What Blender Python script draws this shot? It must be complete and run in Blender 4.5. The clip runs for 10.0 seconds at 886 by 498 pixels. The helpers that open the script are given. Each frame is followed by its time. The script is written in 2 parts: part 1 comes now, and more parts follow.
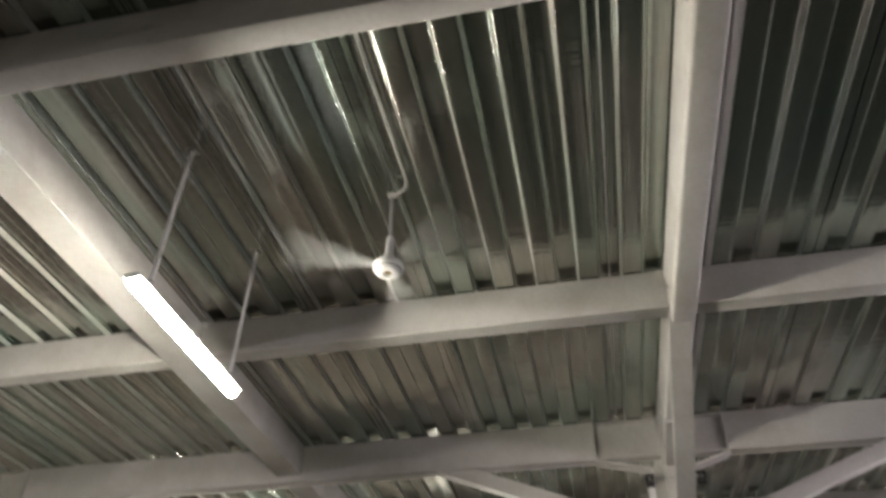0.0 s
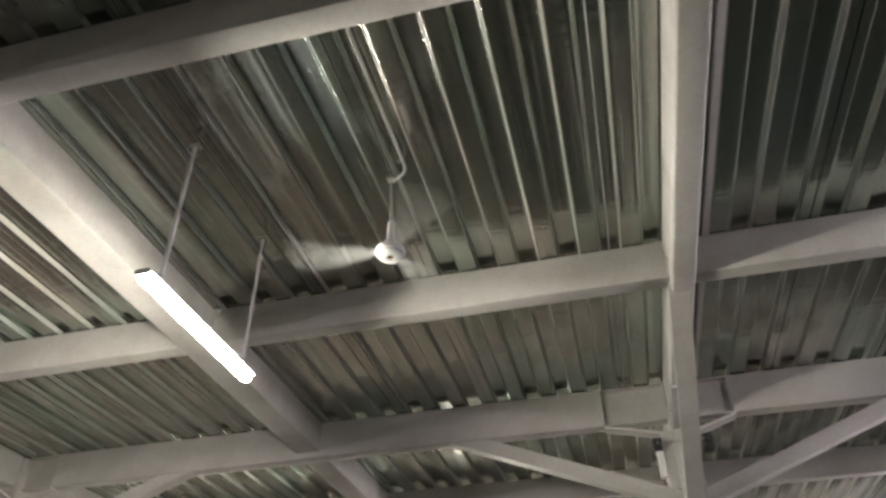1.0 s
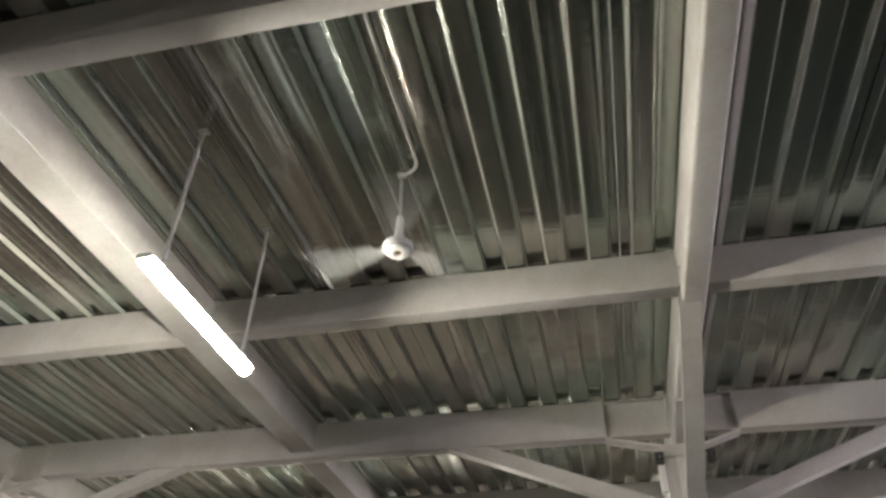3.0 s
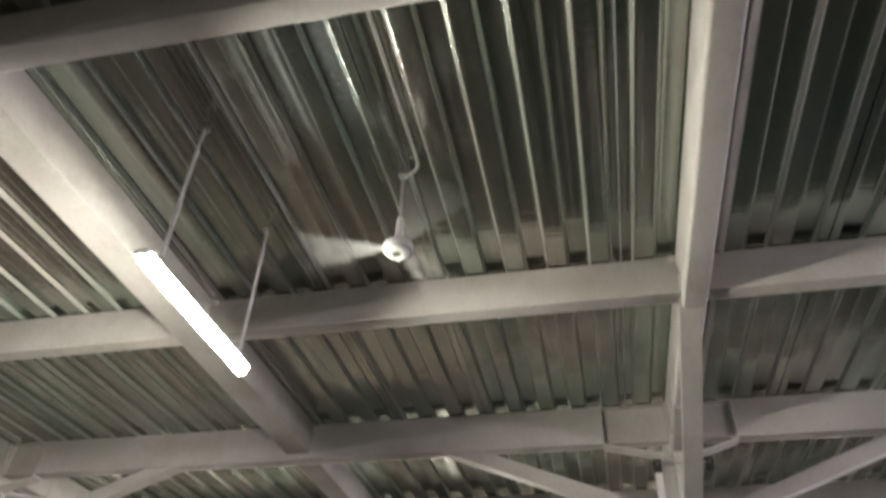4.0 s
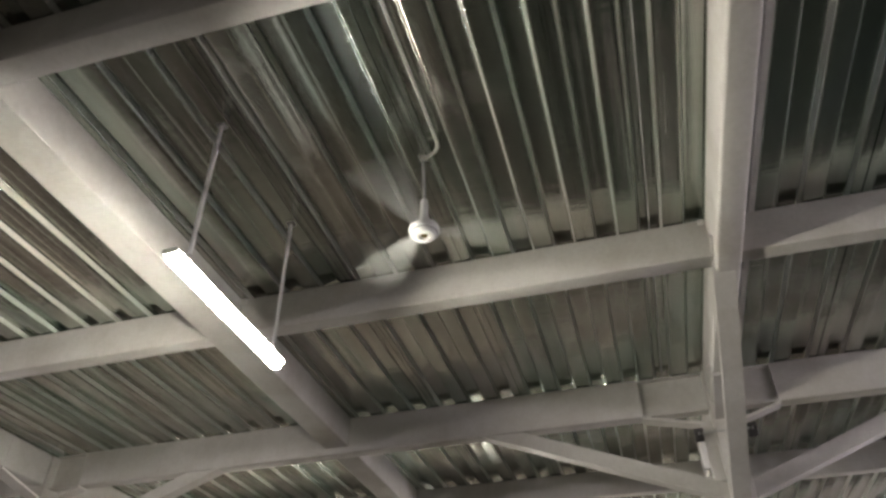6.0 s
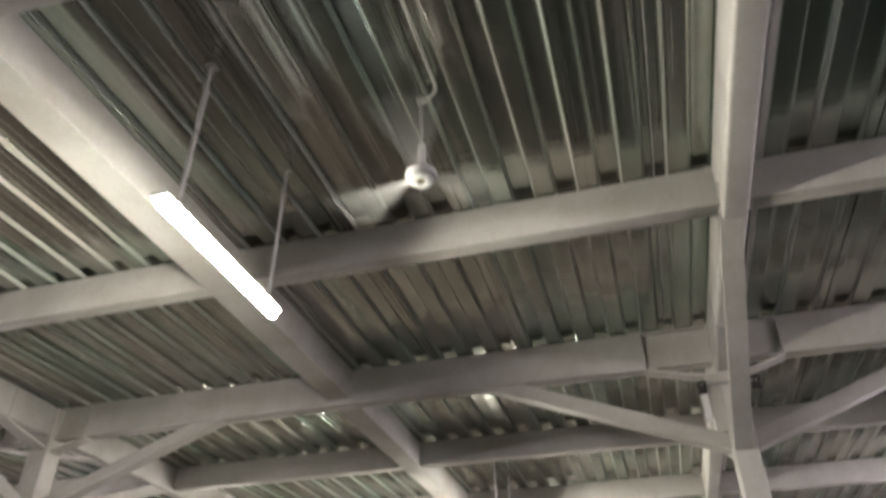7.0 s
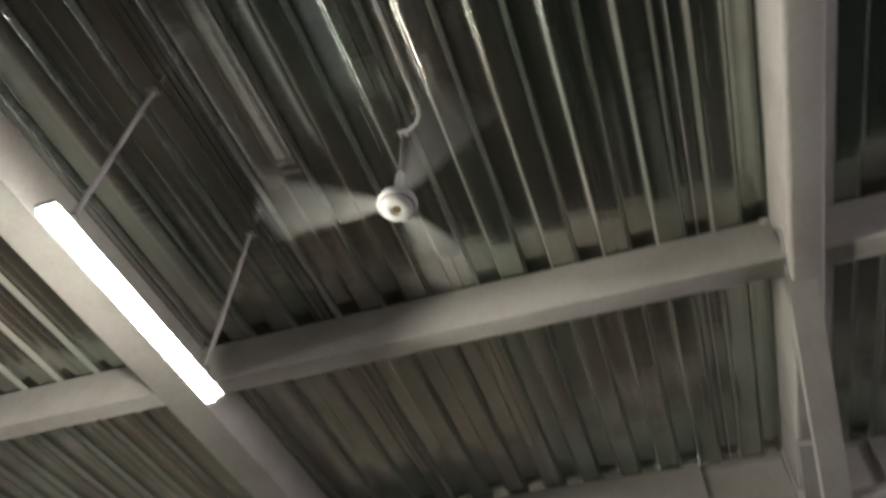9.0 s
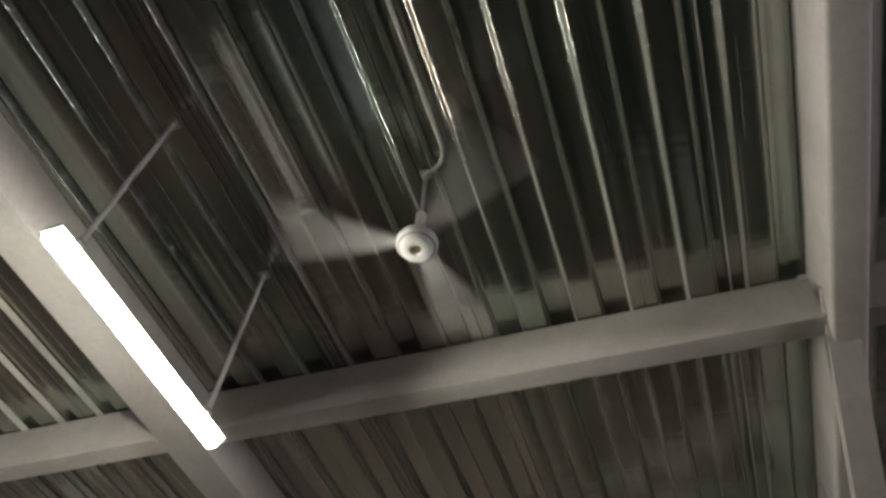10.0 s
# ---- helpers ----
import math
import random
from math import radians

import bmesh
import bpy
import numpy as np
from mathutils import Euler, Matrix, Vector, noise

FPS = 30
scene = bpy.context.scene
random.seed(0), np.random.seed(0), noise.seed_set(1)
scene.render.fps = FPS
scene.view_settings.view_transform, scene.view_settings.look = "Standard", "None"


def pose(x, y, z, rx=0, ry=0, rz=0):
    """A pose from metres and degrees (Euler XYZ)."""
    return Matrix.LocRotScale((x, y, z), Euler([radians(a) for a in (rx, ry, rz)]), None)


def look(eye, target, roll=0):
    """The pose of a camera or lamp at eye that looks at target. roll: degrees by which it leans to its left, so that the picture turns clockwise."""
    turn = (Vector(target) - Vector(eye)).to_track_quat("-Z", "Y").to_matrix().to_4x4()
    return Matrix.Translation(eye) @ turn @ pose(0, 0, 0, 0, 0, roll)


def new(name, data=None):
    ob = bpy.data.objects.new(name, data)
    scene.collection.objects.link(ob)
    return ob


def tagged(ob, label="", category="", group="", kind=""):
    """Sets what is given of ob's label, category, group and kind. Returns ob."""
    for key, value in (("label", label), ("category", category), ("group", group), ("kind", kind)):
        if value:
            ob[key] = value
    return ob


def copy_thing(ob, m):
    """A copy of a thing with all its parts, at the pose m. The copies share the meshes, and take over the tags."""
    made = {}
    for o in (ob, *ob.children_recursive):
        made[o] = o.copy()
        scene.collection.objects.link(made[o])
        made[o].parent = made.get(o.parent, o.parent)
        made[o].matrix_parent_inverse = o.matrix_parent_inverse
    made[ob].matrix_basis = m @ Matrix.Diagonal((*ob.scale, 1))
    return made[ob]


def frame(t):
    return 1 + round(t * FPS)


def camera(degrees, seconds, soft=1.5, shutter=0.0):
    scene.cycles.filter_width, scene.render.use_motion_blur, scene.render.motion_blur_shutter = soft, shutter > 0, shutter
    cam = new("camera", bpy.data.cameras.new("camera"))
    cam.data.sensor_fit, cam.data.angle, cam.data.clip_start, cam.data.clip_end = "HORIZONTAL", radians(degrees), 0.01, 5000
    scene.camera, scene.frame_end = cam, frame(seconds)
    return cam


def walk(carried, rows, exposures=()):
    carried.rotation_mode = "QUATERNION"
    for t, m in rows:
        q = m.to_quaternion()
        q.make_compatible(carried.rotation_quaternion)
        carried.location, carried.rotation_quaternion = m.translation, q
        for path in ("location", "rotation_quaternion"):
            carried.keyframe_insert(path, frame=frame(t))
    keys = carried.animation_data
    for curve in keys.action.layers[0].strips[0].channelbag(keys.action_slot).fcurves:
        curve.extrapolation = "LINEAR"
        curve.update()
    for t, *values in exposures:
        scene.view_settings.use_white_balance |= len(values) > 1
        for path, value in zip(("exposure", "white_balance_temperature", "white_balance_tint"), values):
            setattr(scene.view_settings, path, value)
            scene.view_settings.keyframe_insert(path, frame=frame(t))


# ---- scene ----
cam = camera(63.1, 10.0, soft=2.8, shutter=0.9)
EXPOSURES = [(0.0, 0.12), (4.5, 0.12), (5.2, 0.02), (6.8, 0.02), (7.5, 0.1), (8.0, -0.08), (8.5, -0.17), (9.0, -0.55), (9.4, -0.8), (10.0, -0.8)]
PHASES = [(0.0, 89), (0.2, 77), (0.7, 66), (1.0, 68), (1.5, 79), (2.5, 71), (2.7, 51), (3.8, 43), (4.0, 68), (4.2, 21), (4.5, 95), (5.5, 11), (7.0, 39), (7.2, 107), (7.5, 18), (7.7, 89), (7.9, 23), (8.0, 108), (8.2, 50), (8.5, 77), (8.7, 2), (9.0, 73), (9.2, 119), (9.5, 10), (9.7, 70), (10.0, 82)]
PATH = [
    (0, (-0.518, -3.521, 1.62), (-0.839, -2.008, 2.887), 0.5),
    (0.2, (-0.488, -3.548, 1.654), (-0.802, -1.997, 2.877), 0.7),
    (0.5, (-0.468, -3.573, 1.6), (-0.772, -2.006, 2.805), 0.4),
    (0.7, (-0.446, -3.608, 1.665), (-0.791, -2.02, 2.831), 1.7),
    (1, (-0.438, -3.616, 1.611), (-0.803, -2.06, 2.812), -1.1),
    (1.5, (-0.436, -3.593, 1.609), (-0.782, -2.031, 2.809), -0.6),
    (2, (-0.449, -3.565, 1.609), (-0.805, -2.006, 2.809), 0.6),
    (2.5, (-0.459, -3.538, 1.63), (-0.817, -1.983, 2.835), 1.2),
    (2.7, (-0.489, -3.534, 1.618), (-0.85, -1.982, 2.827), 1.1),
    (3.8, (-0.508, -3.521, 1.638), (-0.878, -1.999, 2.881), 2.2),
    (4, (-0.508, -3.508, 1.623), (-0.869, -1.972, 2.852), 2.2),
    (4.2, (-0.522, -3.48, 1.618), (-0.915, -1.927, 2.816), 2.0),
    (4.5, (-0.525, -3.475, 1.603), (-1.02, -1.929, 2.771), 0.0),
    (5, (-0.549, -3.476, 1.607), (-1.04, -1.931, 2.779), -2.4),
    (5.5, (-0.556, -3.453, 1.611), (-1.006, -1.916, 2.809), -1.0),
    (5.7, (-0.555, -3.454, 1.594), (-0.97, -1.917, 2.805), -0.8),
    (6.8, (-0.577, -3.415, 1.629), (-1.012, -1.877, 2.83), -0.5),
    (7, (-0.547, -3.345, 1.602), (-1.0, -1.749, 2.72), -0.4),
    (7.2, (-0.504, -3.238, 1.578), (-1.038, -1.669, 2.697), -1.6),
    (7.5, (-0.496, -3.076, 1.585), (-1.143, -1.509, 2.646), -3.8),
    (7.7, (-0.558, -2.976, 1.583), (-1.234, -1.441, 2.673), -4.6),
    (7.9, (-0.597, -2.83, 1.589), (-1.153, -1.324, 2.783), -5.8),
    (8, (-0.591, -2.789, 1.62), (-1.152, -1.287, 2.816), -4.9),
    (8.2, (-0.589, -2.697, 1.647), (-1.096, -1.204, 2.878), -4.7),
    (8.5, (-0.56, -2.559, 1.643), (-1.073, -1.156, 2.973), -3.2),
    (8.7, (-0.577, -2.487, 1.669), (-1.079, -1.12, 3.04), 0.4),
    (9, (-0.622, -2.367, 1.668), (-1.079, -1.126, 3.169), 1.7),
    (9.2, (-0.686, -2.303, 1.706), (-1.159, -1.113, 3.242), 4.9),
    (9.5, (-0.694, -2.226, 1.714), (-1.189, -1.146, 3.323), 7.4),
    (9.7, (-0.697, -2.227, 1.706), (-1.161, -1.158, 3.331), 6.6),
    (10, (-0.671, -2.246, 1.722), (-1.14, -1.148, 3.327), 5.9),
]
walk(cam, [(t, look(eye, target, roll)) for t, eye, target, roll in PATH], EXPOSURES)

# ---- world: a dim night outside, the hall closes it off ----
world = bpy.data.worlds.new("world")
world.use_nodes = True
scene.world = world
world.node_tree.nodes["Background"].inputs[0].default_value = (0.02, 0.025, 0.035, 1)
world.node_tree.nodes["Background"].inputs[1].default_value = 0.3
LAMP_GLOW = 570.0

# ---- plan ----
TOP = 4.2                      # top of the beams, underside of the deck
PITCH = 0.25                   # rib pitch of the deck
COLUMN_X = [-17.885, -11.885, -5.885, 0.115, 6.115, 12.115]
MID_X = [-14.96, -8.96, -2.96, 3.04, 9.04]
COLUMN_Y = [-9.92, -3.97, 1.98, 7.93, 13.88, 19.83]
MID_Y = [-8.05, -6.0, -2.105, 0.056, 3.89, 5.91, 9.86, 11.87, 15.8, 17.8]
X0, X1, Y0, Y1 = -18.2, 12.4, -10.3, 20.2


# ---- materials ----
def material(name):
    m = bpy.data.materials.new(name)
    m.use_nodes = True
    nt = m.node_tree
    return m, nt, nt.nodes["Principled BSDF"]


def add(nt, kind, **values):
    n = nt.nodes.new(kind)
    for key, value in values.items():
        n.inputs[key.replace("_", " ")].default_value = value
    return n


def coords(nt, scale=(1, 1, 1)):
    tc = nt.nodes.new("ShaderNodeTexCoord")
    mp = nt.nodes.new("ShaderNodeMapping")
    mp.inputs["Scale"].default_value = scale
    nt.links.new(tc.outputs["Object"], mp.inputs["Vector"])
    return mp.outputs["Vector"]


def ramp(nt, fac, stops):
    r = nt.nodes.new("ShaderNodeValToRGB")
    els = r.color_ramp.elements
    while len(els) < len(stops):
        els.new(0.5)
    for e, (p, c) in zip(els, stops):
        e.position = p
        e.color = (*c, 1) if len(c) == 3 else c
    nt.links.new(fac, r.inputs[0])
    return r.outputs["Color"]


def grey(v):
    return (v, v, v)


def bump(nt, bsdf, height, strength, distance):
    b = add(nt, "ShaderNodeBump", Strength=strength, Distance=distance)
    nt.links.new(height, b.inputs["Height"])
    nt.links.new(b.outputs["Normal"], bsdf.inputs["Normal"])


def painted_steel(name, colour, rough=0.5, dirt=0.82):
    m, nt, b = material(name)
    big = add(nt, "ShaderNodeTexNoise", Scale=1.7, Detail=6.0, Roughness=0.62)
    nt.links.new(coords(nt), big.inputs["Vector"])
    fine = add(nt, "ShaderNodeTexNoise", Scale=38.0, Detail=4.0)
    nt.links.new(coords(nt), fine.inputs["Vector"])
    dark = tuple(c * dirt * k for c, k in zip(colour, (1.0, 0.98, 0.94)))
    c1 = ramp(nt, big.outputs["Fac"], [(0.34, dark), (0.56, colour)])
    c2 = ramp(nt, fine.outputs["Fac"], [(0.3, grey(0.93)), (0.6, grey(1.0))])
    mix = nt.nodes.new("ShaderNodeMix")
    mix.data_type, mix.blend_type = "RGBA", "MULTIPLY"
    mix.inputs["Factor"].default_value = 1.0
    nt.links.new(c1, mix.inputs["A"])
    nt.links.new(c2, mix.inputs["B"])
    nt.links.new(mix.outputs["Result"], b.inputs["Base Color"])
    nt.links.new(ramp(nt, big.outputs["Fac"], [(0.3, grey(rough + 0.12)), (0.7, grey(rough - 0.06))]), b.inputs["Roughness"])
    bump(nt, b, fine.outputs["Fac"], 0.16, 0.002)
    return m


def galvanised(name, low, high, metal=0.97, embossed=False):
    """Bright zinc with oxide films; the webs of the ribs are pressed with close slanting dimples."""
    m, nt, b = material(name)
    streak = add(nt, "ShaderNodeTexNoise", Scale=1.0, Detail=5.0, Roughness=0.6)
    nt.links.new(coords(nt, (40, 0.5, 40)), streak.inputs["Vector"])
    wide = add(nt, "ShaderNodeTexNoise", Scale=1.0, Detail=4.0, Roughness=0.6)
    nt.links.new(coords(nt, (5.5, 0.35, 5.5)), wide.inputs["Vector"])
    spangle = nt.nodes.new("ShaderNodeTexVoronoi")
    spangle.inputs["Scale"].default_value = 70.0
    nt.links.new(coords(nt), spangle.inputs["Vector"])
    base = ramp(nt, wide.outputs["Fac"], [(0.28, (0.37, 0.383, 0.362)), (0.72, (0.6, 0.6, 0.57))])
    tint = ramp(nt, spangle.outputs["Color"], [(0.0, grey(0.9)), (1.0, grey(1.0))])
    mix = nt.nodes.new("ShaderNodeMix")
    mix.data_type, mix.blend_type = "RGBA", "MULTIPLY"
    mix.inputs["Factor"].default_value = 1.0
    nt.links.new(base, mix.inputs["A"])
    nt.links.new(tint, mix.inputs["B"])
    # oxide film: greenish, bluish and rosy areas a metre or so long
    film = add(nt, "ShaderNodeTexNoise", Scale=1.0, Detail=3.0, Roughness=0.55)
    nt.links.new(coords(nt, (1.7, 0.6, 1.7)), film.inputs["Vector"])
    hue = ramp(nt, film.outputs["Fac"], [(0.26, (0.84, 0.95, 1.0)), (0.36, (0.87, 1.0, 0.94)), (0.47, (0.94, 1.0, 0.94)), (0.54, (1.0, 0.99, 0.95)), (0.68, (1.0, 0.95, 0.91))])
    mix2 = nt.nodes.new("ShaderNodeMix")
    mix2.data_type, mix2.blend_type = "RGBA", "MULTIPLY"
    mix2.inputs["Factor"].default_value = 1.0
    nt.links.new(mix.outputs["Result"], mix2.inputs["A"])
    nt.links.new(hue, mix2.inputs["B"])
    nt.links.new(mix2.outputs["Result"], b.inputs["Base Color"])
    b.inputs["Metallic"].default_value = metal
    nt.links.new(ramp(nt, streak.outputs["Fac"], [(0.3, grey(low)), (0.72, grey(high))]), b.inputs["Roughness"])
    h = nt.nodes.new("ShaderNodeMath")
    h.operation = "MULTIPLY_ADD"
    nt.links.new(wide.outputs["Fac"], h.inputs[0])
    h.inputs[1].default_value = 6.0
    nt.links.new(streak.outputs["Fac"], h.inputs[2])
    # cross ripples of the rolling
    ripple = add(nt, "ShaderNodeTexNoise", Scale=1.0, Detail=2.0)
    nt.links.new(coords(nt, (3, 22, 3)), ripple.inputs["Vector"])
    h2 = nt.nodes.new("ShaderNodeMath")
    h2.operation = "MULTIPLY_ADD"
    nt.links.new(ripple.outputs["Fac"], h2.inputs[0])
    h2.inputs[1].default_value = 7.0
    nt.links.new(h.outputs[0], h2.inputs[2])
    if embossed:
        wave = nt.nodes.new("ShaderNodeTexWave")
        wave.bands_direction = "Y"
        wave.inputs["Scale"].default_value = 15.0
        wave.inputs["Distortion"].default_value = 0.6
        nt.links.new(coords(nt, (1, 1, 0.6)), wave.inputs["Vector"])
        bump(nt, b, wave.outputs["Fac"], 0.8, 0.004)
    else:
        bump(nt, b, h2.outputs[0], 0.12, 0.0018)
    return m


def plain(name, colour, rough=0.5, metal=0.0, vary=0.12, scale=14.0):
    m, nt, b = material(name)
    n = add(nt, "ShaderNodeTexNoise", Scale=scale, Detail=4.0)
    nt.links.new(coords(nt), n.inputs["Vector"])
    low = tuple(c * (1 - vary) for c in colour)
    nt.links.new(ramp(nt, n.outputs["Fac"], [(0.35, low), (0.65, colour)]), b.inputs["Base Color"])
    b.inputs["Roughness"].default_value = rough
    b.inputs["Metallic"].default_value = metal
    bump(nt, b, n.outputs["Fac"], 0.08, 0.002)
    return m


def graded_floor(name):
    """Painted concrete, dark green to paler, warmer patches some metres wide; graded by hand for the deck's
    reflections.
    """
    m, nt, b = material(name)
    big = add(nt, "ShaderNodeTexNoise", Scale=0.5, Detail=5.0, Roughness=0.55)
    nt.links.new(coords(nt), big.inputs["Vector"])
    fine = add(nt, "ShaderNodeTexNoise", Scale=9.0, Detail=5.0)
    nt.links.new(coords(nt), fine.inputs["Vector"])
    # brightness of the deck's reflections put into the colour: dark east, paler west and north
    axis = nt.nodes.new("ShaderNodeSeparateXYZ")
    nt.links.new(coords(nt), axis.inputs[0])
    west_tone = nt.nodes.new("ShaderNodeMapRange")
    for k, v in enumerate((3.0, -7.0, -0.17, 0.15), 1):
        west_tone.inputs[k].default_value = v
    nt.links.new(axis.outputs["X"], west_tone.inputs[0])
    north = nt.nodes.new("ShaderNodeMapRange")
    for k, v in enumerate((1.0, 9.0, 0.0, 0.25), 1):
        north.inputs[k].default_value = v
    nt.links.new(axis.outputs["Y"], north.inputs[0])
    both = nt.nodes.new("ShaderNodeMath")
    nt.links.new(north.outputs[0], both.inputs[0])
    nt.links.new(west_tone.outputs[0], both.inputs[1])
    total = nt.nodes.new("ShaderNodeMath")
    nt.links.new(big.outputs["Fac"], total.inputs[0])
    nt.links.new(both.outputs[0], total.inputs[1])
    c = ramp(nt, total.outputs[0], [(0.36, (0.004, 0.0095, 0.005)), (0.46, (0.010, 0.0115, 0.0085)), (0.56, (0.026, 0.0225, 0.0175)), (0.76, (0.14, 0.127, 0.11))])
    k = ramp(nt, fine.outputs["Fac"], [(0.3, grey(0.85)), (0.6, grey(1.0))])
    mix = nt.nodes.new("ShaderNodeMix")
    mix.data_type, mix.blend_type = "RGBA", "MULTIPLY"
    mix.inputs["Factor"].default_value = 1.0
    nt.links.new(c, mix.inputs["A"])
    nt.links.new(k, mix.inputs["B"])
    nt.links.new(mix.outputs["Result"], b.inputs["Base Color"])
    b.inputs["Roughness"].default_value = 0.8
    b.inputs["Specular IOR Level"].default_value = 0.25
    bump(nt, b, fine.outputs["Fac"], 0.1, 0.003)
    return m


def glowing(name, colour, strength):
    m, nt, b = material(name)
    b.inputs["Base Color"].default_value = (0.85, 0.85, 0.85, 1)
    b.inputs["Emission Color"].default_value = (*colour, 1)
    b.inputs["Emission Strength"].default_value = strength
    return m


WHITE = painted_steel("white_painted_steel", (0.62, 0.61, 0.58))
DECK = galvanised("galvanised_steel", 0.17, 0.28)
DECK_WEB = galvanised("embossed_galvanised_steel", 0.4, 0.5, 0.15, True)
BLADE = plain("white_enamel", (0.64, 0.65, 0.64), 0.35, vary=0.05)
ROD = plain("glossy_white_paint", (0.92, 0.92, 0.9), 0.3, vary=0.04)
CONDUIT = plain("grey_conduit", (0.5, 0.5, 0.485), 0.45, vary=0.1)
# enamel of the blades, one even tone darker than the hub
DARKER_BLADE = plain("darker_white_enamel", (0.43, 0.44, 0.43), 0.45, vary=0.08)
PLASTIC = plain("white_plastic", (0.76, 0.76, 0.74), 0.45, vary=0.06)
GREYCAP = plain("grey_plastic", (0.30, 0.30, 0.30), 0.5)
DARK = plain("dark_rubber", (0.025, 0.024, 0.023), 0.55)
BRASS = plain("tarnished_brass", (0.22, 0.17, 0.08), 0.5, 0.6)
ZINC = plain("zinc_bolt", (0.55, 0.55, 0.54), 0.4, 1.0)
COOL = glowing("lit_cool_diffuser", (1.0, 0.885, 0.95), LAMP_GLOW * 0.85)
DIFFUSER = glowing("lit_diffuser", (1.0, 0.935, 0.81), LAMP_GLOW)
TRAY = glowing("translucent_opal_plastic", (1.0, 0.95, 0.9), 0.9)
FLOOR = graded_floor("green_grey_floor_paint")
WALL = plain("pale_panel", (0.5, 0.485, 0.46), 0.6, vary=0.1, scale=0.8)
CABLE = plain("black_cable", (0.02, 0.02, 0.02), 0.5)


# ---- mesh helpers ----
def box(bm, x0, x1, y0, y1, z0, z1, bevel=0.0, segments=2):
    geo = bmesh.ops.create_cube(bm, size=1.0, matrix=Matrix.LocRotScale(
        ((x0 + x1) / 2, (y0 + y1) / 2, (z0 + z1) / 2), None, (x1 - x0, y1 - y0, z1 - z0)))
    if bevel:
        edges = {e for v in geo["verts"] for e in v.link_edges}
        bmesh.ops.bevel(bm, geom=list(edges), offset=bevel, segments=segments, profile=0.5, affect="EDGES")
    return bm


def tube(bm, points, radius, sides=10):
    """A round bar along a list of points."""
    rings = []
    pts = [Vector(p) for p in points]
    for k, p in enumerate(pts):
        d = (pts[min(k + 1, len(pts) - 1)] - pts[max(k - 1, 0)]).normalized()
        side = d.cross(Vector((0, 0, 1)))
        side = side.normalized() if side.length > 1e-4 else Vector((1, 0, 0))
        up = side.cross(d)
        rings.append([bm.verts.new(p + radius * (math.cos(a) * side + math.sin(a) * up))
                      for a in (2 * math.pi * i / sides for i in range(sides))])
    for a, b in zip(rings, rings[1:]):
        for i in range(sides):
            bm.faces.new((a[i], a[(i + 1) % sides], b[(i + 1) % sides], b[i]))
    bm.faces.new(rings[0][::-1])
    bm.faces.new(rings[-1])
    return bm


def lathe(bm, profile, sides=32, centre=(0, 0, 0)):
    """A turned body from (radius, height) pairs."""
    cx, cy, cz = centre
    rings = []
    for r, z in profile:
        rings.append([bm.verts.new((cx + max(r, 1e-4) * math.cos(a), cy + max(r, 1e-4) * math.sin(a), cz + z))
                      for a in (2 * math.pi * i / sides for i in range(sides))])
    for a, b in zip(rings, rings[1:]):
        for i in range(sides):
            bm.faces.new((a[i], a[(i + 1) % sides], b[(i + 1) % sides], b[i]))
    bm.faces.new(rings[0][::-1])
    bm.faces.new(rings[-1])
    return bm


def prism(bm, outline, axis, lo, hi):
    """An outline of (u, v) pairs extruded along an axis: 'x' (u=y, v=z) or 'y' (u=x, v=z)."""
    def place(u, v, w):
        return (w, u, v) if axis == "x" else (u, w, v)
    a = [bm.verts.new(place(u, v, lo)) for u, v in outline]
    b = [bm.verts.new(place(u, v, hi)) for u, v in outline]
    n = len(outline)
    bm.faces.new(a)
    bm.faces.new(b[::-1])
    for i in range(n):
        bm.faces.new((a[i], b[i], b[(i + 1) % n], a[(i + 1) % n]))
    return bm


def mesh_from(bm, name, mat, smooth=True):
    bmesh.ops.recalc_face_normals(bm, faces=bm.faces)
    me = bpy.data.meshes.new(name)
    bm.to_mesh(me)
    bm.free()
    me.materials.append(mat)
    if smooth:
        # broad plane faces stay flat, so that only the rounded edges are shaded round
        flags = [True] * len(me.polygons)
        if len(flags) < 1500:
            for p in me.polygons:
                ids = list(p.vertices)
                sides = [(me.vertices[a].co - me.vertices[b].co).length for a, b in zip(ids, ids[1:] + ids[:1])]
                flags[p.index] = min(sides) < 0.028
        me.polygons.foreach_set("use_smooth", flags)
        me.set_sharp_from_angle(angle=radians(40))
    return me


def thing(name, bm, mat, label, category, group="", kind=""):
    return tagged(new(name, mesh_from(bm, name, mat)), label, category, group, kind)


def empty(name, at, label, category, group="", kind=""):
    ob = new(name)
    ob.location = at
    return tagged(ob, label, category, group, kind)


def part(name, bm, mat, parent, label=""):
    ob = new(name, mesh_from(bm, name, mat))
    ob.parent = parent
    return tagged(ob, label)


# ---- floor, walls, deck ----
def build_shell():
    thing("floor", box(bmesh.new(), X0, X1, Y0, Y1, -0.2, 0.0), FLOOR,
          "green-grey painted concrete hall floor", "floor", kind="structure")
    for name, b in (("wall_north", (X0 - 0.2, X1 + 0.2, Y1, Y1 + 0.2)), ("wall_south", (X0 - 0.2, X1 + 0.2, Y0 - 0.2, Y0)),
                    ("wall_west", (X0 - 0.2, X0, Y0, Y1)), ("wall_east", (X1, X1 + 0.2, Y0, Y1))):
        thing(name, box(bmesh.new(), *b, -0.2, TOP + 0.4), WALL, "pale sandwich panel hall wall", "wall", kind="structure")


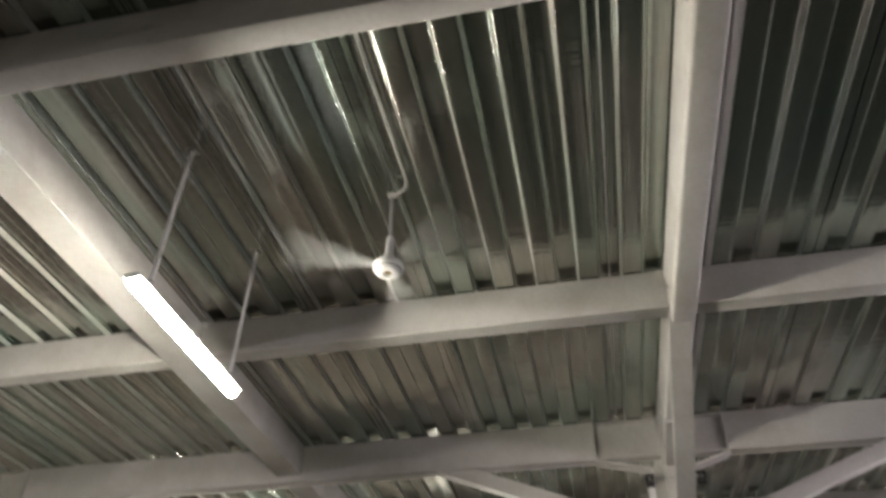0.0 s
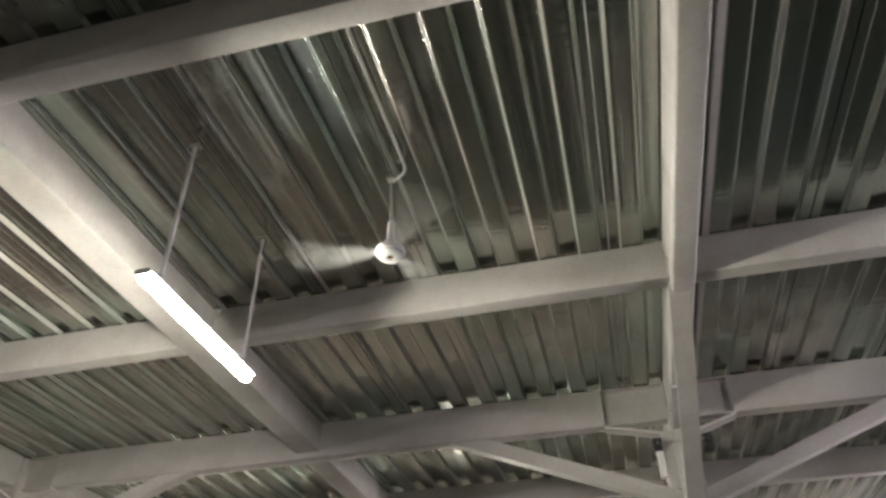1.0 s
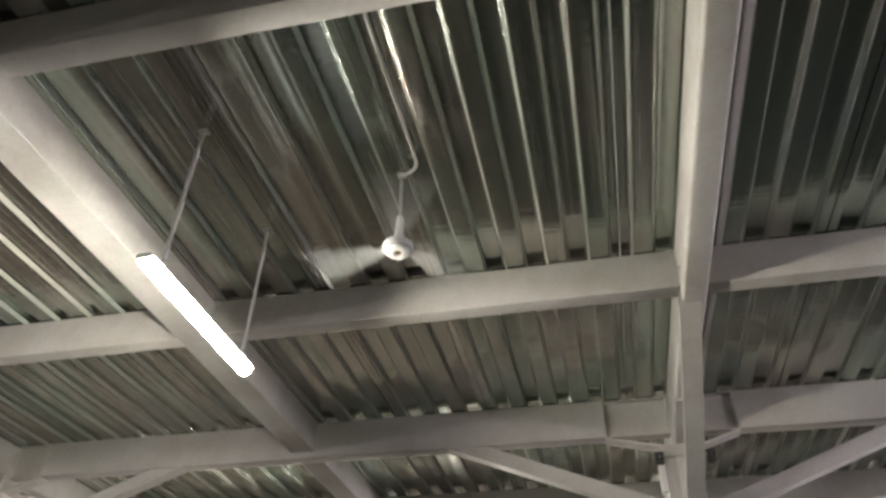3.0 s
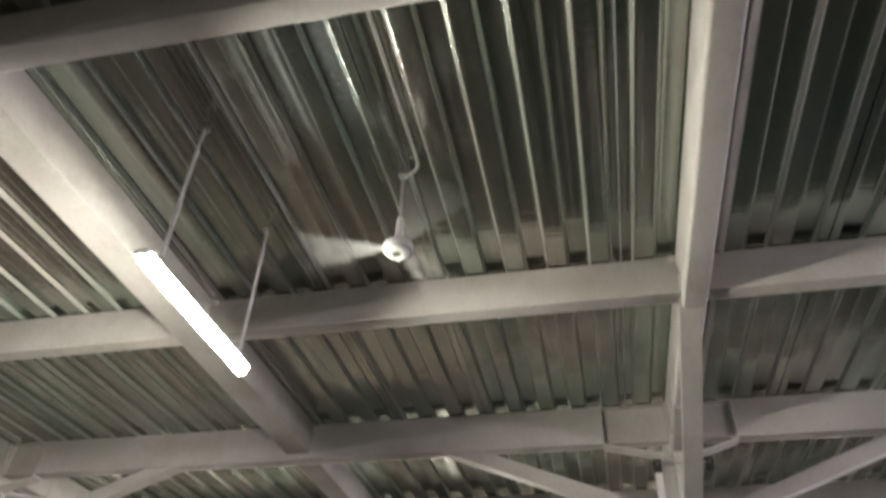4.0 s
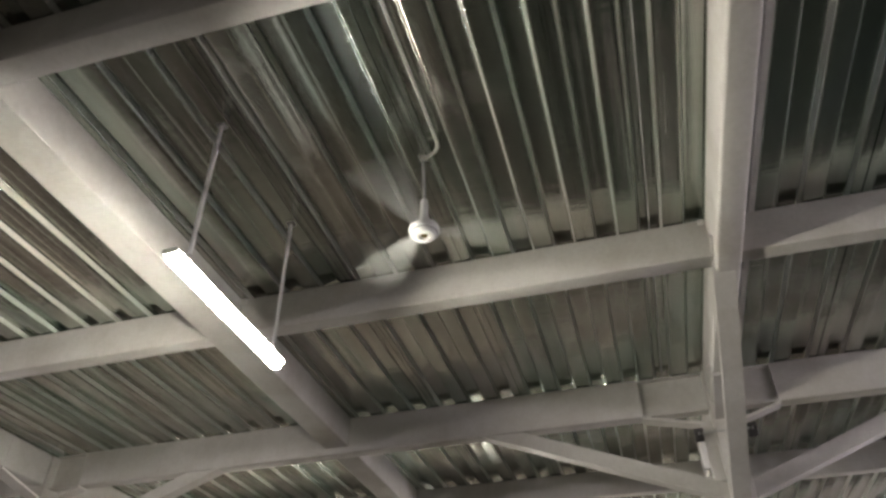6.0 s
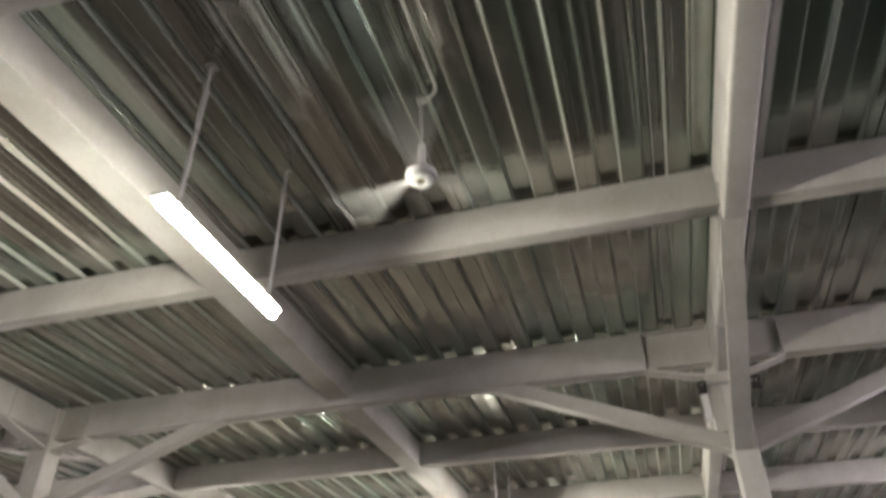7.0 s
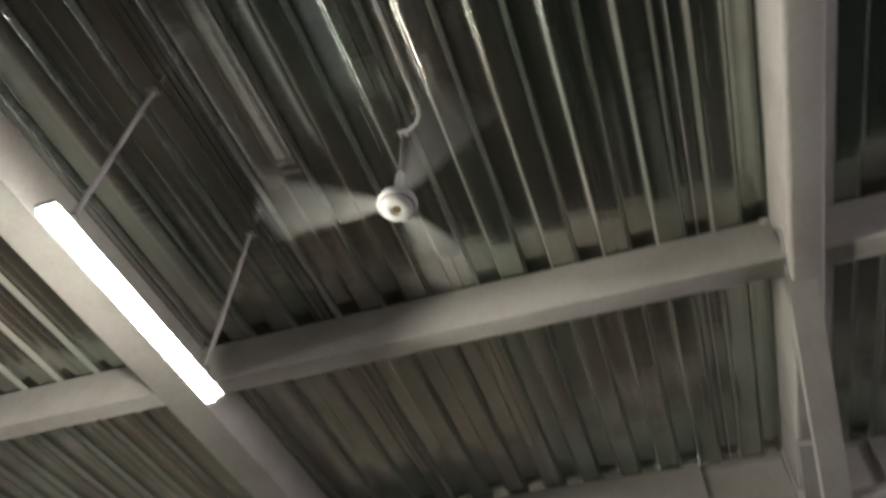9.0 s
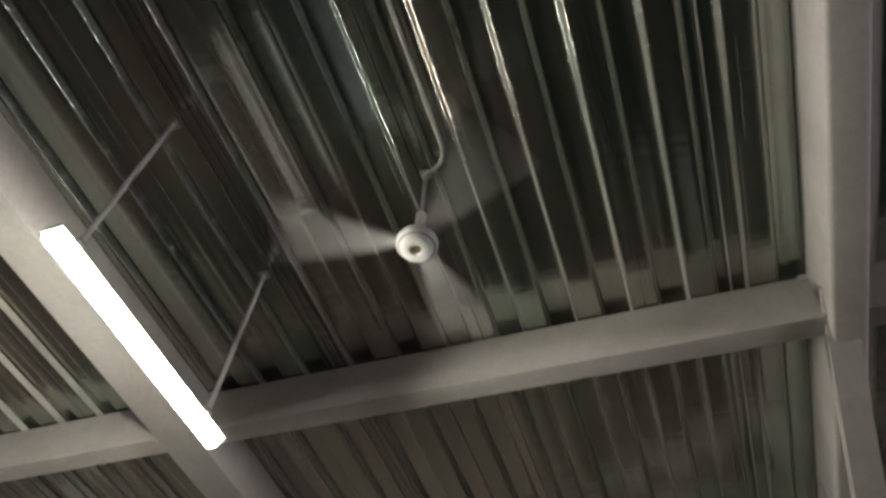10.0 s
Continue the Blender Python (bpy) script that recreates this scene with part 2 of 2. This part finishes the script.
def arc(points, radius, steps=3):
    """Round the inner corners of an open polyline in the plane."""
    out = [points[0]]
    for a, p, b in zip(points, points[1:], points[2:]):
        p, a, b = Vector(p), Vector(a), Vector(b)
        da, db = (a - p).normalized(), (b - p).normalized()
        s, e = p + da * radius, p + db * radius
        for k in range(steps + 1):
            u = k / steps
            out.append(tuple((1 - u) ** 2 * s + 2 * u * (1 - u) * p + u * u * e))
    out.append(points[-1])
    return out


def build_deck():
    """Trapezoidal sheets of three ribs each; voids centred on whole multiples of the pitch, a folded seam in every third low flange."""
    depth, half_low, wall = 0.044, 0.054, 0.019
    one = [(0.0, depth), (0.03, depth), (0.125 - half_low - wall, depth), (0.125 - half_low, 0.0), (0.1, 0.0), (0.125, 0.0)]
    half = [one[0]] + arc(one[1:5], 0.008, 3)[:-1] + [one[4]]
    seam = [(0.1215, 0.0), (0.1225, 0.011), (0.1275, 0.011), (0.1285, -0.0025), (0.143, -0.0025), (0.144, 0.0)]
    ks = range(math.ceil(X0 / PITCH), math.floor(X1 / PITCH))
    line = []
    for k in ks:
        middle = seam if k % 3 == 0 else [(0.125, 0.0)]
        for x, z in half + middle + [(PITCH - x, z) for x, z in half[:0:-1]]:
            line.append((k * PITCH + x, z, k * 3.7 + round(4 * x / PITCH) * 1.9))
    bm = bmesh.new()
    rings = []
    for step in range(61):
        y = Y0 + (Y1 - Y0) * step / 60
        ring = []
        for x, z, key in line:
            dz = 0.0034 * noise.noise(Vector((key, y * 0.22, 5.0))) + 0.0012 * noise.noise(Vector((key, y * 1.3, 9.0)))
            ring.append(bm.verts.new((x, y, TOP + 0.005 + z + dz)))
        rings.append(ring)
    steep = [abs(q[1] - p[1]) > 0.9 * (q[0] - p[0]) and abs(q[1] - p[1]) > 0.015 for p, q in zip(line, line[1:])]
    for a, b in zip(rings, rings[1:]):
        for i in range(len(line) - 1):
            bm.faces.new((a[i], a[i + 1], b[i + 1], b[i])).material_index = int(steep[i])
    deck = thing("ceiling", bm, DECK, "galvanised trapezoidal steel roof deck, shiny and streaked, with embossed webs", "roof deck", kind="structure")
    deck.data.materials.append(DECK_WEB)
    # insulation above closes the roof off
    thing("roof_slab", box(bmesh.new(), X0 - 0.2, X1 + 0.2, Y0 - 0.2, Y1 + 0.2, TOP + 0.4, TOP + 0.5), WALL,
          "dark roof build-up above the steel deck", "roof", kind="structure")


# ---- steel frame ----
Y_HALF, Y_LOW = 0.07, 3.912     # beams on the column lines
M_HALF, M_LOW = 0.105, 3.945    # beams half way between
X_HALF, X_LOW = 0.056, 3.945    # secondary beams
C_HALF, C_LOW = 0.06, 3.892     # beams along the column rows


def beam_y(x, y0, y1, half, low, label, group):
    return thing("roof_beam", box(bmesh.new(), x - half, x + half, y0, y1, low, TOP, 0.02 if half < 0.1 else 0.005, 3), WHITE, label, "beam", group)


def beam_x(y, x0, x1, half, low, label, group):
    ob = thing("roof_beam", box(bmesh.new(), x0, x1, y - half, y + half, low, TOP - 0.001, 0.007), WHITE, label, "beam", group)
    for x, s in ((x0, 1), (x1, -1)):
        part("end_cleat", box(bmesh.new(), *sorted((x + 0.001 * s, x + 0.04 * s)), y - half - 0.012, y - half + 0.004, TOP - 0.035, TOP - 0.003, 0.002),
             WHITE, ob, "small welded seat at the beam end")
    return ob


def build_beams():
    for x in COLUMN_X:
        for a, b in zip(COLUMN_Y, COLUMN_Y[1:]):
            beam_y(x, a + C_HALF + 0.04, b - C_HALF - 0.04, Y_HALF, Y_LOW, "white painted box-section main beam between columns", "main beams")
            bm = bmesh.new()
            box(bm, x + 0.168, x + 0.2, a + 0.1, b - 0.1, TOP - 0.004, TOP + 0.001)
            box(bm, x + 0.168, x + 0.172, a + 0.1, b - 0.1, TOP - 0.0045, TOP + 0.03)
            thing("edge_angle", bm, WHITE, "thin white steel angle closing the deck edge beside a main beam", "angle", "deck edge angles")
    for x in MID_X:
        for a, b in zip(COLUMN_Y, COLUMN_Y[1:]):
            beam_y(x, a + C_HALF, b - C_HALF, M_HALF, M_LOW, "white painted wide box-section beam under the roof deck", "middle beams")
    lines = sorted([(x, Y_HALF) for x in COLUMN_X] + [(x, M_HALF) for x in MID_X])
    for y in MID_Y:
        for (xa, ha), (xb, hb) in zip(lines, lines[1:]):
            beam_x(y, xa + ha + 0.001, xb - hb - 0.001, X_HALF, X_LOW, "white painted secondary beam carrying the steel deck", "secondary beams")
    for y in COLUMN_Y:
        for xa, xb in zip(COLUMN_X, COLUMN_X[1:]):
            ob = thing("roof_beam", box(bmesh.new(), xa + 0.41, xb - 0.565, y - C_HALF, y + C_HALF, C_LOW, TOP - 0.001, 0.006), WHITE,
                       "white painted deep beam along the column row", "beam", "column row beams")
            for x in (xa + 1.25, xb - 1.75, xa + 4.3):
                part("weld_seam", box(bmesh.new(), x - 0.004, x + 0.004, y - C_HALF - 0.0025, y - C_HALF + 0.003, C_LOW + 0.01, TOP - 0.01, 0.001), WHITE, ob)


def knee(parent, start, end, across, half, depth):
    """A brace from its upper to its lower end: a flat bar with a lip along its underside."""
    a, b = Vector(start), Vector(end)
    d = (b - a).normalized()
    side = Vector(across)
    up = side.cross(d)
    up = up if up.z > 0 else -up
    bm = bmesh.new()
    m = Matrix.Translation((a + b) / 2) @ Matrix((d, side, up)).transposed().to_4x4()
    geo = bmesh.ops.create_cube(bm, size=1.0, matrix=m @ Matrix.Diagonal(((b - a).length, 2 * half, depth, 1)))
    bmesh.ops.bevel(bm, geom=list({e for v in geo["verts"] for e in v.link_edges}), offset=0.006, segments=2, profile=0.5, affect="EDGES")
    brace = part("knee_brace", bm, WHITE, parent, "slanting white knee brace")
    bm = bmesh.new()
    bmesh.ops.create_cube(bm, size=1.0, matrix=m @ Matrix.Translation((0, 0, -depth / 2 - 0.0075)) @ Matrix.Diagonal(((b - a).length, 2 * half + 0.024, 0.016, 1)))
    part("flange", bm, WHITE, brace)
    return brace


def build_column():
    """One column with its head, struts and braces, at the origin."""
    col = empty("steel_column", (0, 0, 0), "white painted box-section steel column with four knee braces", "column", "columns")
    part("shaft", box(bmesh.new(), -0.085, 0.078, -0.095, 0.095, 0.012, TOP - 0.004, 0.012, 3), WHITE, col)
    part("base_plate", box(bmesh.new(), -0.17, 0.17, -0.19, 0.19, 0.0, 0.012, 0.002), WHITE, col)
    for s, reach in ((-1, 0.565), (1, 0.41)):
        bm = bmesh.new()
        box(bm, *sorted((s * 0.086, s * (reach - 0.001))), -0.012, 0.012, C_LOW + 0.012, TOP - 0.014)
        stub = part("beam_stub", bm, WHITE, col, "recessed beam stub beside the column head")
        for z in (C_LOW, TOP - 0.014):
            part("flange", box(bmesh.new(), *sorted((s * 0.086, s * (reach - 0.001))), -0.045, 0.045, z + 0.001, z + 0.012), WHITE, stub)
        bm = bmesh.new()
        prism(bm, [(s * 0.084, C_LOW - 0.105), (s * (reach + 0.01), C_LOW + 0.002), (s * (reach + 0.01), C_LOW - 0.016), (s * 0.084, C_LOW - 0.125)], "y", -0.055, 0.055)
        part("strut", bm, WHITE, col, "short flat strut under the beam stub")
        bm = bmesh.new()
        box(bm, *sorted((s * (reach - 0.001), s * (reach + 0.009))), -C_HALF - 0.004, C_HALF + 0.004, C_LOW - 0.004, TOP - 0.003, 0.001)
        part("end_plate", bm, WHITE, col)
        knee(col, (s * 2.0, 0, 4.028), (s * 0.07, 0, 3.285), (0, 1, 0), 0.045, 0.1)
    for s in (-1, 1):
        knee(col, (-0.022, s * 2.05, 4.068), (-0.022, s * 0.08, 3.268), (1, 0, 0), 0.048, 0.11)
        bm = bmesh.new()
        prism(bm, [(s * 0.09, Y_LOW - 0.105), (s * 0.6, Y_LOW + 0.002), (s * 0.6, Y_LOW - 0.016), (s * 0.09, Y_LOW - 0.125)], "x", -0.066, 0.066)
        part("strut", bm, WHITE, col, "short flat strut under the main beam")
        bm = bmesh.new()
        box(bm, -Y_HALF - 0.004, Y_HALF + 0.004, *sorted((s * 0.595, s * 0.607)), Y_LOW - 0.004, TOP - 0.003, 0.001)
        plate = part("end_plate", bm, WHITE, col)
        for z in (Y_LOW + 0.06, TOP - 0.06):
            bm = bmesh.new()
            tube(bm, [(-Y_HALF - 0.014, s * 0.601, z), (-Y_HALF + 0.004, s * 0.601, z)], 0.009, 6)
            part("bolt", bm, WHITE, plate)
    part("gusset_plate", box(bmesh.new(), -0.165, -0.084, -0.05, 0.05, 3.36, C_LOW - 0.09, 0.003), WHITE, col, "flat gusset plate between brace and column")
    return col


def add_clamps(col):
    """A strap with two cable clamps and a junction box, on one column alone."""
    bm = bmesh.new()
    box(bm, -0.175, 0.15, -0.1, -0.096, 3.69, 3.705)
    box(bm, -0.175, 0.1, 0.096, 0.1, 3.69, 3.705)
    part("strap", bm, ZINC, col, "steel strap round the column")
    for at in (-0.2, 0.17):
        bm = bmesh.new()
        box(bm, at - 0.034, at + 0.034, -0.1, -0.045, 3.70, 3.74, 0.01)
        box(bm, at - 0.034, at + 0.03, -0.1, -0.045, 3.645, 3.69, 0.01)
        clamp = part("cable_clamp", bm, DARK, col, "dark cable clamp")
        bm = bmesh.new()
        tube(bm, [(at, -0.112, 3.695), (at, -0.04, 3.695)], 0.008, 8)
        part("bolt", bm, ZINC, clamp)
    bm = bmesh.new()
    box(bm, -0.222, -0.172, -0.085, -0.035, 3.44, 3.64, 0.006)
    part("junction_box", bm, PLASTIC, col, "white plastic junction box under the clamp")


def build_columns():
    first = build_column()
    first.location = (COLUMN_X[3], COLUMN_Y[2], 0)
    for x in COLUMN_X:
        for y in COLUMN_Y:
            if (x, y) != (COLUMN_X[3], COLUMN_Y[2]) and abs(x) < 18.5:
                copy_thing(first, pose(x, y, 0))
    add_clamps(first)
    tagged(first, "white steel column with knee braces, cable clamps and a junction box")


# ---- hanging lamps ----
def build_lamp(diffuser, label):
    """A batten 0.97 m long along y; its origin is the middle of its underside."""
    lamp = empty("hanging_lamp", (0, 0, 0), label, "lamp", "batten lamps")
    h = 0.97 / 2
    shape = [(-0.013, 0.008), (0.013, 0.008), (0.019, 0.012), (0.021, 0.018), (0.022, 0.044), (-0.022, 0.044), (-0.021, 0.018), (-0.019, 0.012)]
    part("diffuser", prism(bmesh.new(), shape, "y", -h + 0.002, h - 0.002), diffuser, lamp, "glowing opal diffuser")
    part("housing", prism(bmesh.new(), [(-0.039, 0.0445), (0.042, 0.0445), (0.042, 0.048), (0.03, 0.06), (-0.03, 0.06), (-0.039, 0.048)], "y", -h + 0.001, h - 0.001), TRAY, lamp, "opal plastic tray with some light shining through")
    for s in (-1, 1):
        cap = [(-0.022, 0.032), (0.022, 0.032), (0.042, 0.0455), (0.042, 0.049), (0.031, 0.0615), (-0.031, 0.0615), (-0.039, 0.049), (-0.039, 0.0455)]
        end = part("end_cap", prism(bmesh.new(), cap, "y", *sorted((s * (h - 0.0005), s * (h + 0.012)))), PLASTIC, lamp, "grey-white plastic end cap")
        part("latch", box(bmesh.new(), -0.034, 0.029, *sorted((s * (h + 0.008), s * (h + 0.0145))), 0.046, 0.053, 0.002), ZINC, end)
    for y, top in ((-0.415, 0.847), (0.36, 0.847)):
        bm = bmesh.new()
        tube(bm, [(0.036, y, 0.06), (0.034, y, top)], 0.0095, 8)
        rod = part("hanger_rod", bm, ROD, lamp, "thin white hanger rod")
        bm = bmesh.new()
        box(bm, 0.02, 0.048, y - 0.014, y + 0.014, 0.056, 0.074, 0.003)
        part("clip", bm, ZINC, rod)
        bm = bmesh.new()
        box(bm, 0.012, 0.056, y - 0.02, y + 0.02, top, top + 0.006, 0.002)
        part("anchor", bm, ZINC, rod)
    return lamp


def build_lamps():
    first = build_lamp(DIFFUSER, "lit white linear batten lamp hung on two rods below the deck")
    first.location = (-2.24, -1.0, 3.336)
    for x, y in LAMP_PLACES:
        copy_thing(first, pose(x, y, 3.336))
    copy_thing(first, pose(-11.1, 4.3, 3.336, 0, 0, 90))
    second = build_lamp(COOL, "lit cool white batten lamp hung on two rods below the deck")
    second.location = (*COOL_PLACES[0], 3.336)
    for x, y in COOL_PLACES[1:]:
        copy_thing(second, pose(x, y, 3.336))


LAMP_PLACES = [(-2.24, 4.95), (-2.24, 10.9), (-2.24, 16.85), (-8.33, 8.7), (-8.33, 14.7),
               (-5.15, 10.8), (0.55, 10.4), (-14.3, -1.0), (-14.3, 4.95),
               (-14.3, 10.9)]
COOL_PLACES = [(3.77, -1.0), (-8.33, -3.2), (-8.72, 2.87), (3.77, 4.95), (3.77, 8.7), (3.77, 14.7), (9.8, -1.0), (9.8, 4.95), (9.8, 10.9)]


# ---- ceiling fan ----
FAN = (-1.335, -0.922, 3.70)


def build_fan():
    fan = empty("ceiling_fan", FAN, "white three-bladed ceiling fan spinning below the steel deck", "fan")
    bm = bmesh.new()
    tube(bm, [(0, 0, 0.2), (-0.008, 0, TOP - FAN[2] + 0.0)], 0.0075, 10)
    part("downrod", bm, GREYCAP, fan, "thin grey downrod")
    part("sleeve", lathe(bmesh.new(), [(0.012, 0.1), (0.02, 0.102), (0.018, 0.2), (0.012, 0.215), (0.0, 0.216)], 20), BLADE, fan)
    part("lower_canopy", lathe(bmesh.new(), [(0.052, 0.046), (0.05, 0.058), (0.034, 0.074), (0.022, 0.1), (0.0, 0.104)], 28), BLADE, fan)
    bm = bmesh.new()
    box(bm, -0.028, 0.014, -0.02, 0.02, TOP - FAN[2] - 0.006, TOP - FAN[2] + 0.001, 0.002)
    part("mounting_plate", bm, ZINC, fan)
    rotor = part("rotor", lathe(bmesh.new(), [(0.0, 0.004), (0.06, 0.004), (0.067, 0.005), (0.072, 0.01), (0.0735, 0.018), (0.0735, 0.03), (0.07, 0.04), (0.056, 0.046), (0.0, 0.047)], 40),
                 BLADE, fan, "round white motor housing")
    part("bottom_cover", lathe(bmesh.new(), [(0.0, -0.008), (0.02, -0.008), (0.024, -0.014), (0.046, -0.014), (0.056, -0.008), (0.06, 0.002), (0.056, 0.0035), (0.0, 0.0035)], 40),
         BLADE, rotor, "shallow white dish under the motor")
    part("badge", lathe(bmesh.new(), [(0.0, -0.0105), (0.013, -0.0105), (0.016, -0.0078), (0.0, -0.0078)], 24), BRASS, rotor, "tarnished brass-coloured screw in the hub")
    part("ring", lathe(bmesh.new(), [(0.055, 0.0035), (0.0665, 0.0035), (0.0665, 0.0048), (0.055, 0.0048)], 40), GREYCAP, rotor, "dark gap round the cover")
    for k in range(3):
        bm = bmesh.new()
        lower, upper = [], []
        outline = [(0.07, 0.016), (0.13, 0.02), (0.17, 0.022), (0.3, 0.022), (0.4, 0.019), (0.47, 0.013), (0.52, 0.004)]
        for r, w in outline:
            for rim, dz in ((lower, 0.0), (upper, 0.003)):
                rim.append([bm.verts.new((r, s * w, 0.026 + s * w * 0.2 + dz)) for s in (-1, 0, 1)])
        n = len(outline)
        for i in range(n - 1):
            for j in range(2):
                bm.faces.new((lower[i][j], lower[i][j + 1], lower[i + 1][j + 1], lower[i + 1][j]))
                bm.faces.new((upper[i][j], upper[i + 1][j], upper[i + 1][j + 1], upper[i][j + 1]))
            for j in (0, 2):
                bm.faces.new((lower[i][j], lower[i + 1][j], upper[i + 1][j], upper[i][j]))
        for i in (0, n - 1):
            for j in range(2):
                bm.faces.new((lower[i][j], upper[i][j], upper[i][j + 1], lower[i][j + 1]))
        bmesh.ops.rotate(bm, verts=bm.verts, cent=(0, 0, 0), matrix=Matrix.Rotation(k * 2 * math.pi / 3, 3, "Z"))
        part("blade", bm, DARKER_BLADE, rotor, "long white fan blade")
    return rotor


# ---- conduit and cables ----
def build_wiring():
    bm = bmesh.new()
    bend = [(-1.24, -1.06, TOP - 0.012), (-1.241, -1.02, TOP - 0.012), (-1.25, -0.985, TOP - 0.012), (-1.272, -0.958, TOP - 0.012), (-1.3, -0.94, TOP - 0.012), (-1.35, -0.92, TOP - 0.012)]
    tube(bm, [(-1.238, -2.04, TOP - 0.012)] + bend, 0.009, 10)
    thing("conduit", bm, CONDUIT, "thin pale grey conduit bent towards the fan mount", "conduit")
    bm = bmesh.new()
    tube(bm, [(-0.257, -2.04, TOP + 0.012), (-0.257, 0.0, TOP + 0.012), (-0.256, 1.9, TOP + 0.012)], 0.004, 8)
    thing("conduit", bm, CONDUIT, "thin pale grey conduit lying in a deck rib", "conduit")
    for x in (-2.165, -2.085):
        bm = bmesh.new()
        pts = []
        for k in range(60):
            y = -6 + k * 0.25
            pts.append((x + 0.004 * math.sin(k * 1.7), y, TOP - 0.004 + 0.003 * math.sin(k * 0.9)))
        tube(bm, pts, 0.003, 6)
        thing("cable", bm, CABLE, "thin black cable run along a deck rib", "cable", "deck cables")


build_shell()
build_deck()
build_beams()
build_columns()
build_lamps()
ROTOR = build_fan()
build_wiring()


# ---- what moves ----
def motions():
    """The rotor turns about forty degrees each thirtieth of a second; the phases are those of its blades."""
    rows, turn = [], None
    knots = []
    for t, phase in PHASES:
        if turn is None:
            turn = phase
        else:
            guess = turn - 1200.0 * (t - last)
            turn = phase + 120.0 * round((guess - phase) / 120.0)
        last = t
        knots.append((t, turn))
    for f in range(301):
        t = f / 30.0
        a = np.interp(t, [k[0] for k in knots], [k[1] for k in knots])
        rows.append((t, pose(0, 0, 0, 0, 0, float(a))))
    walk(ROTOR, rows)


motions()
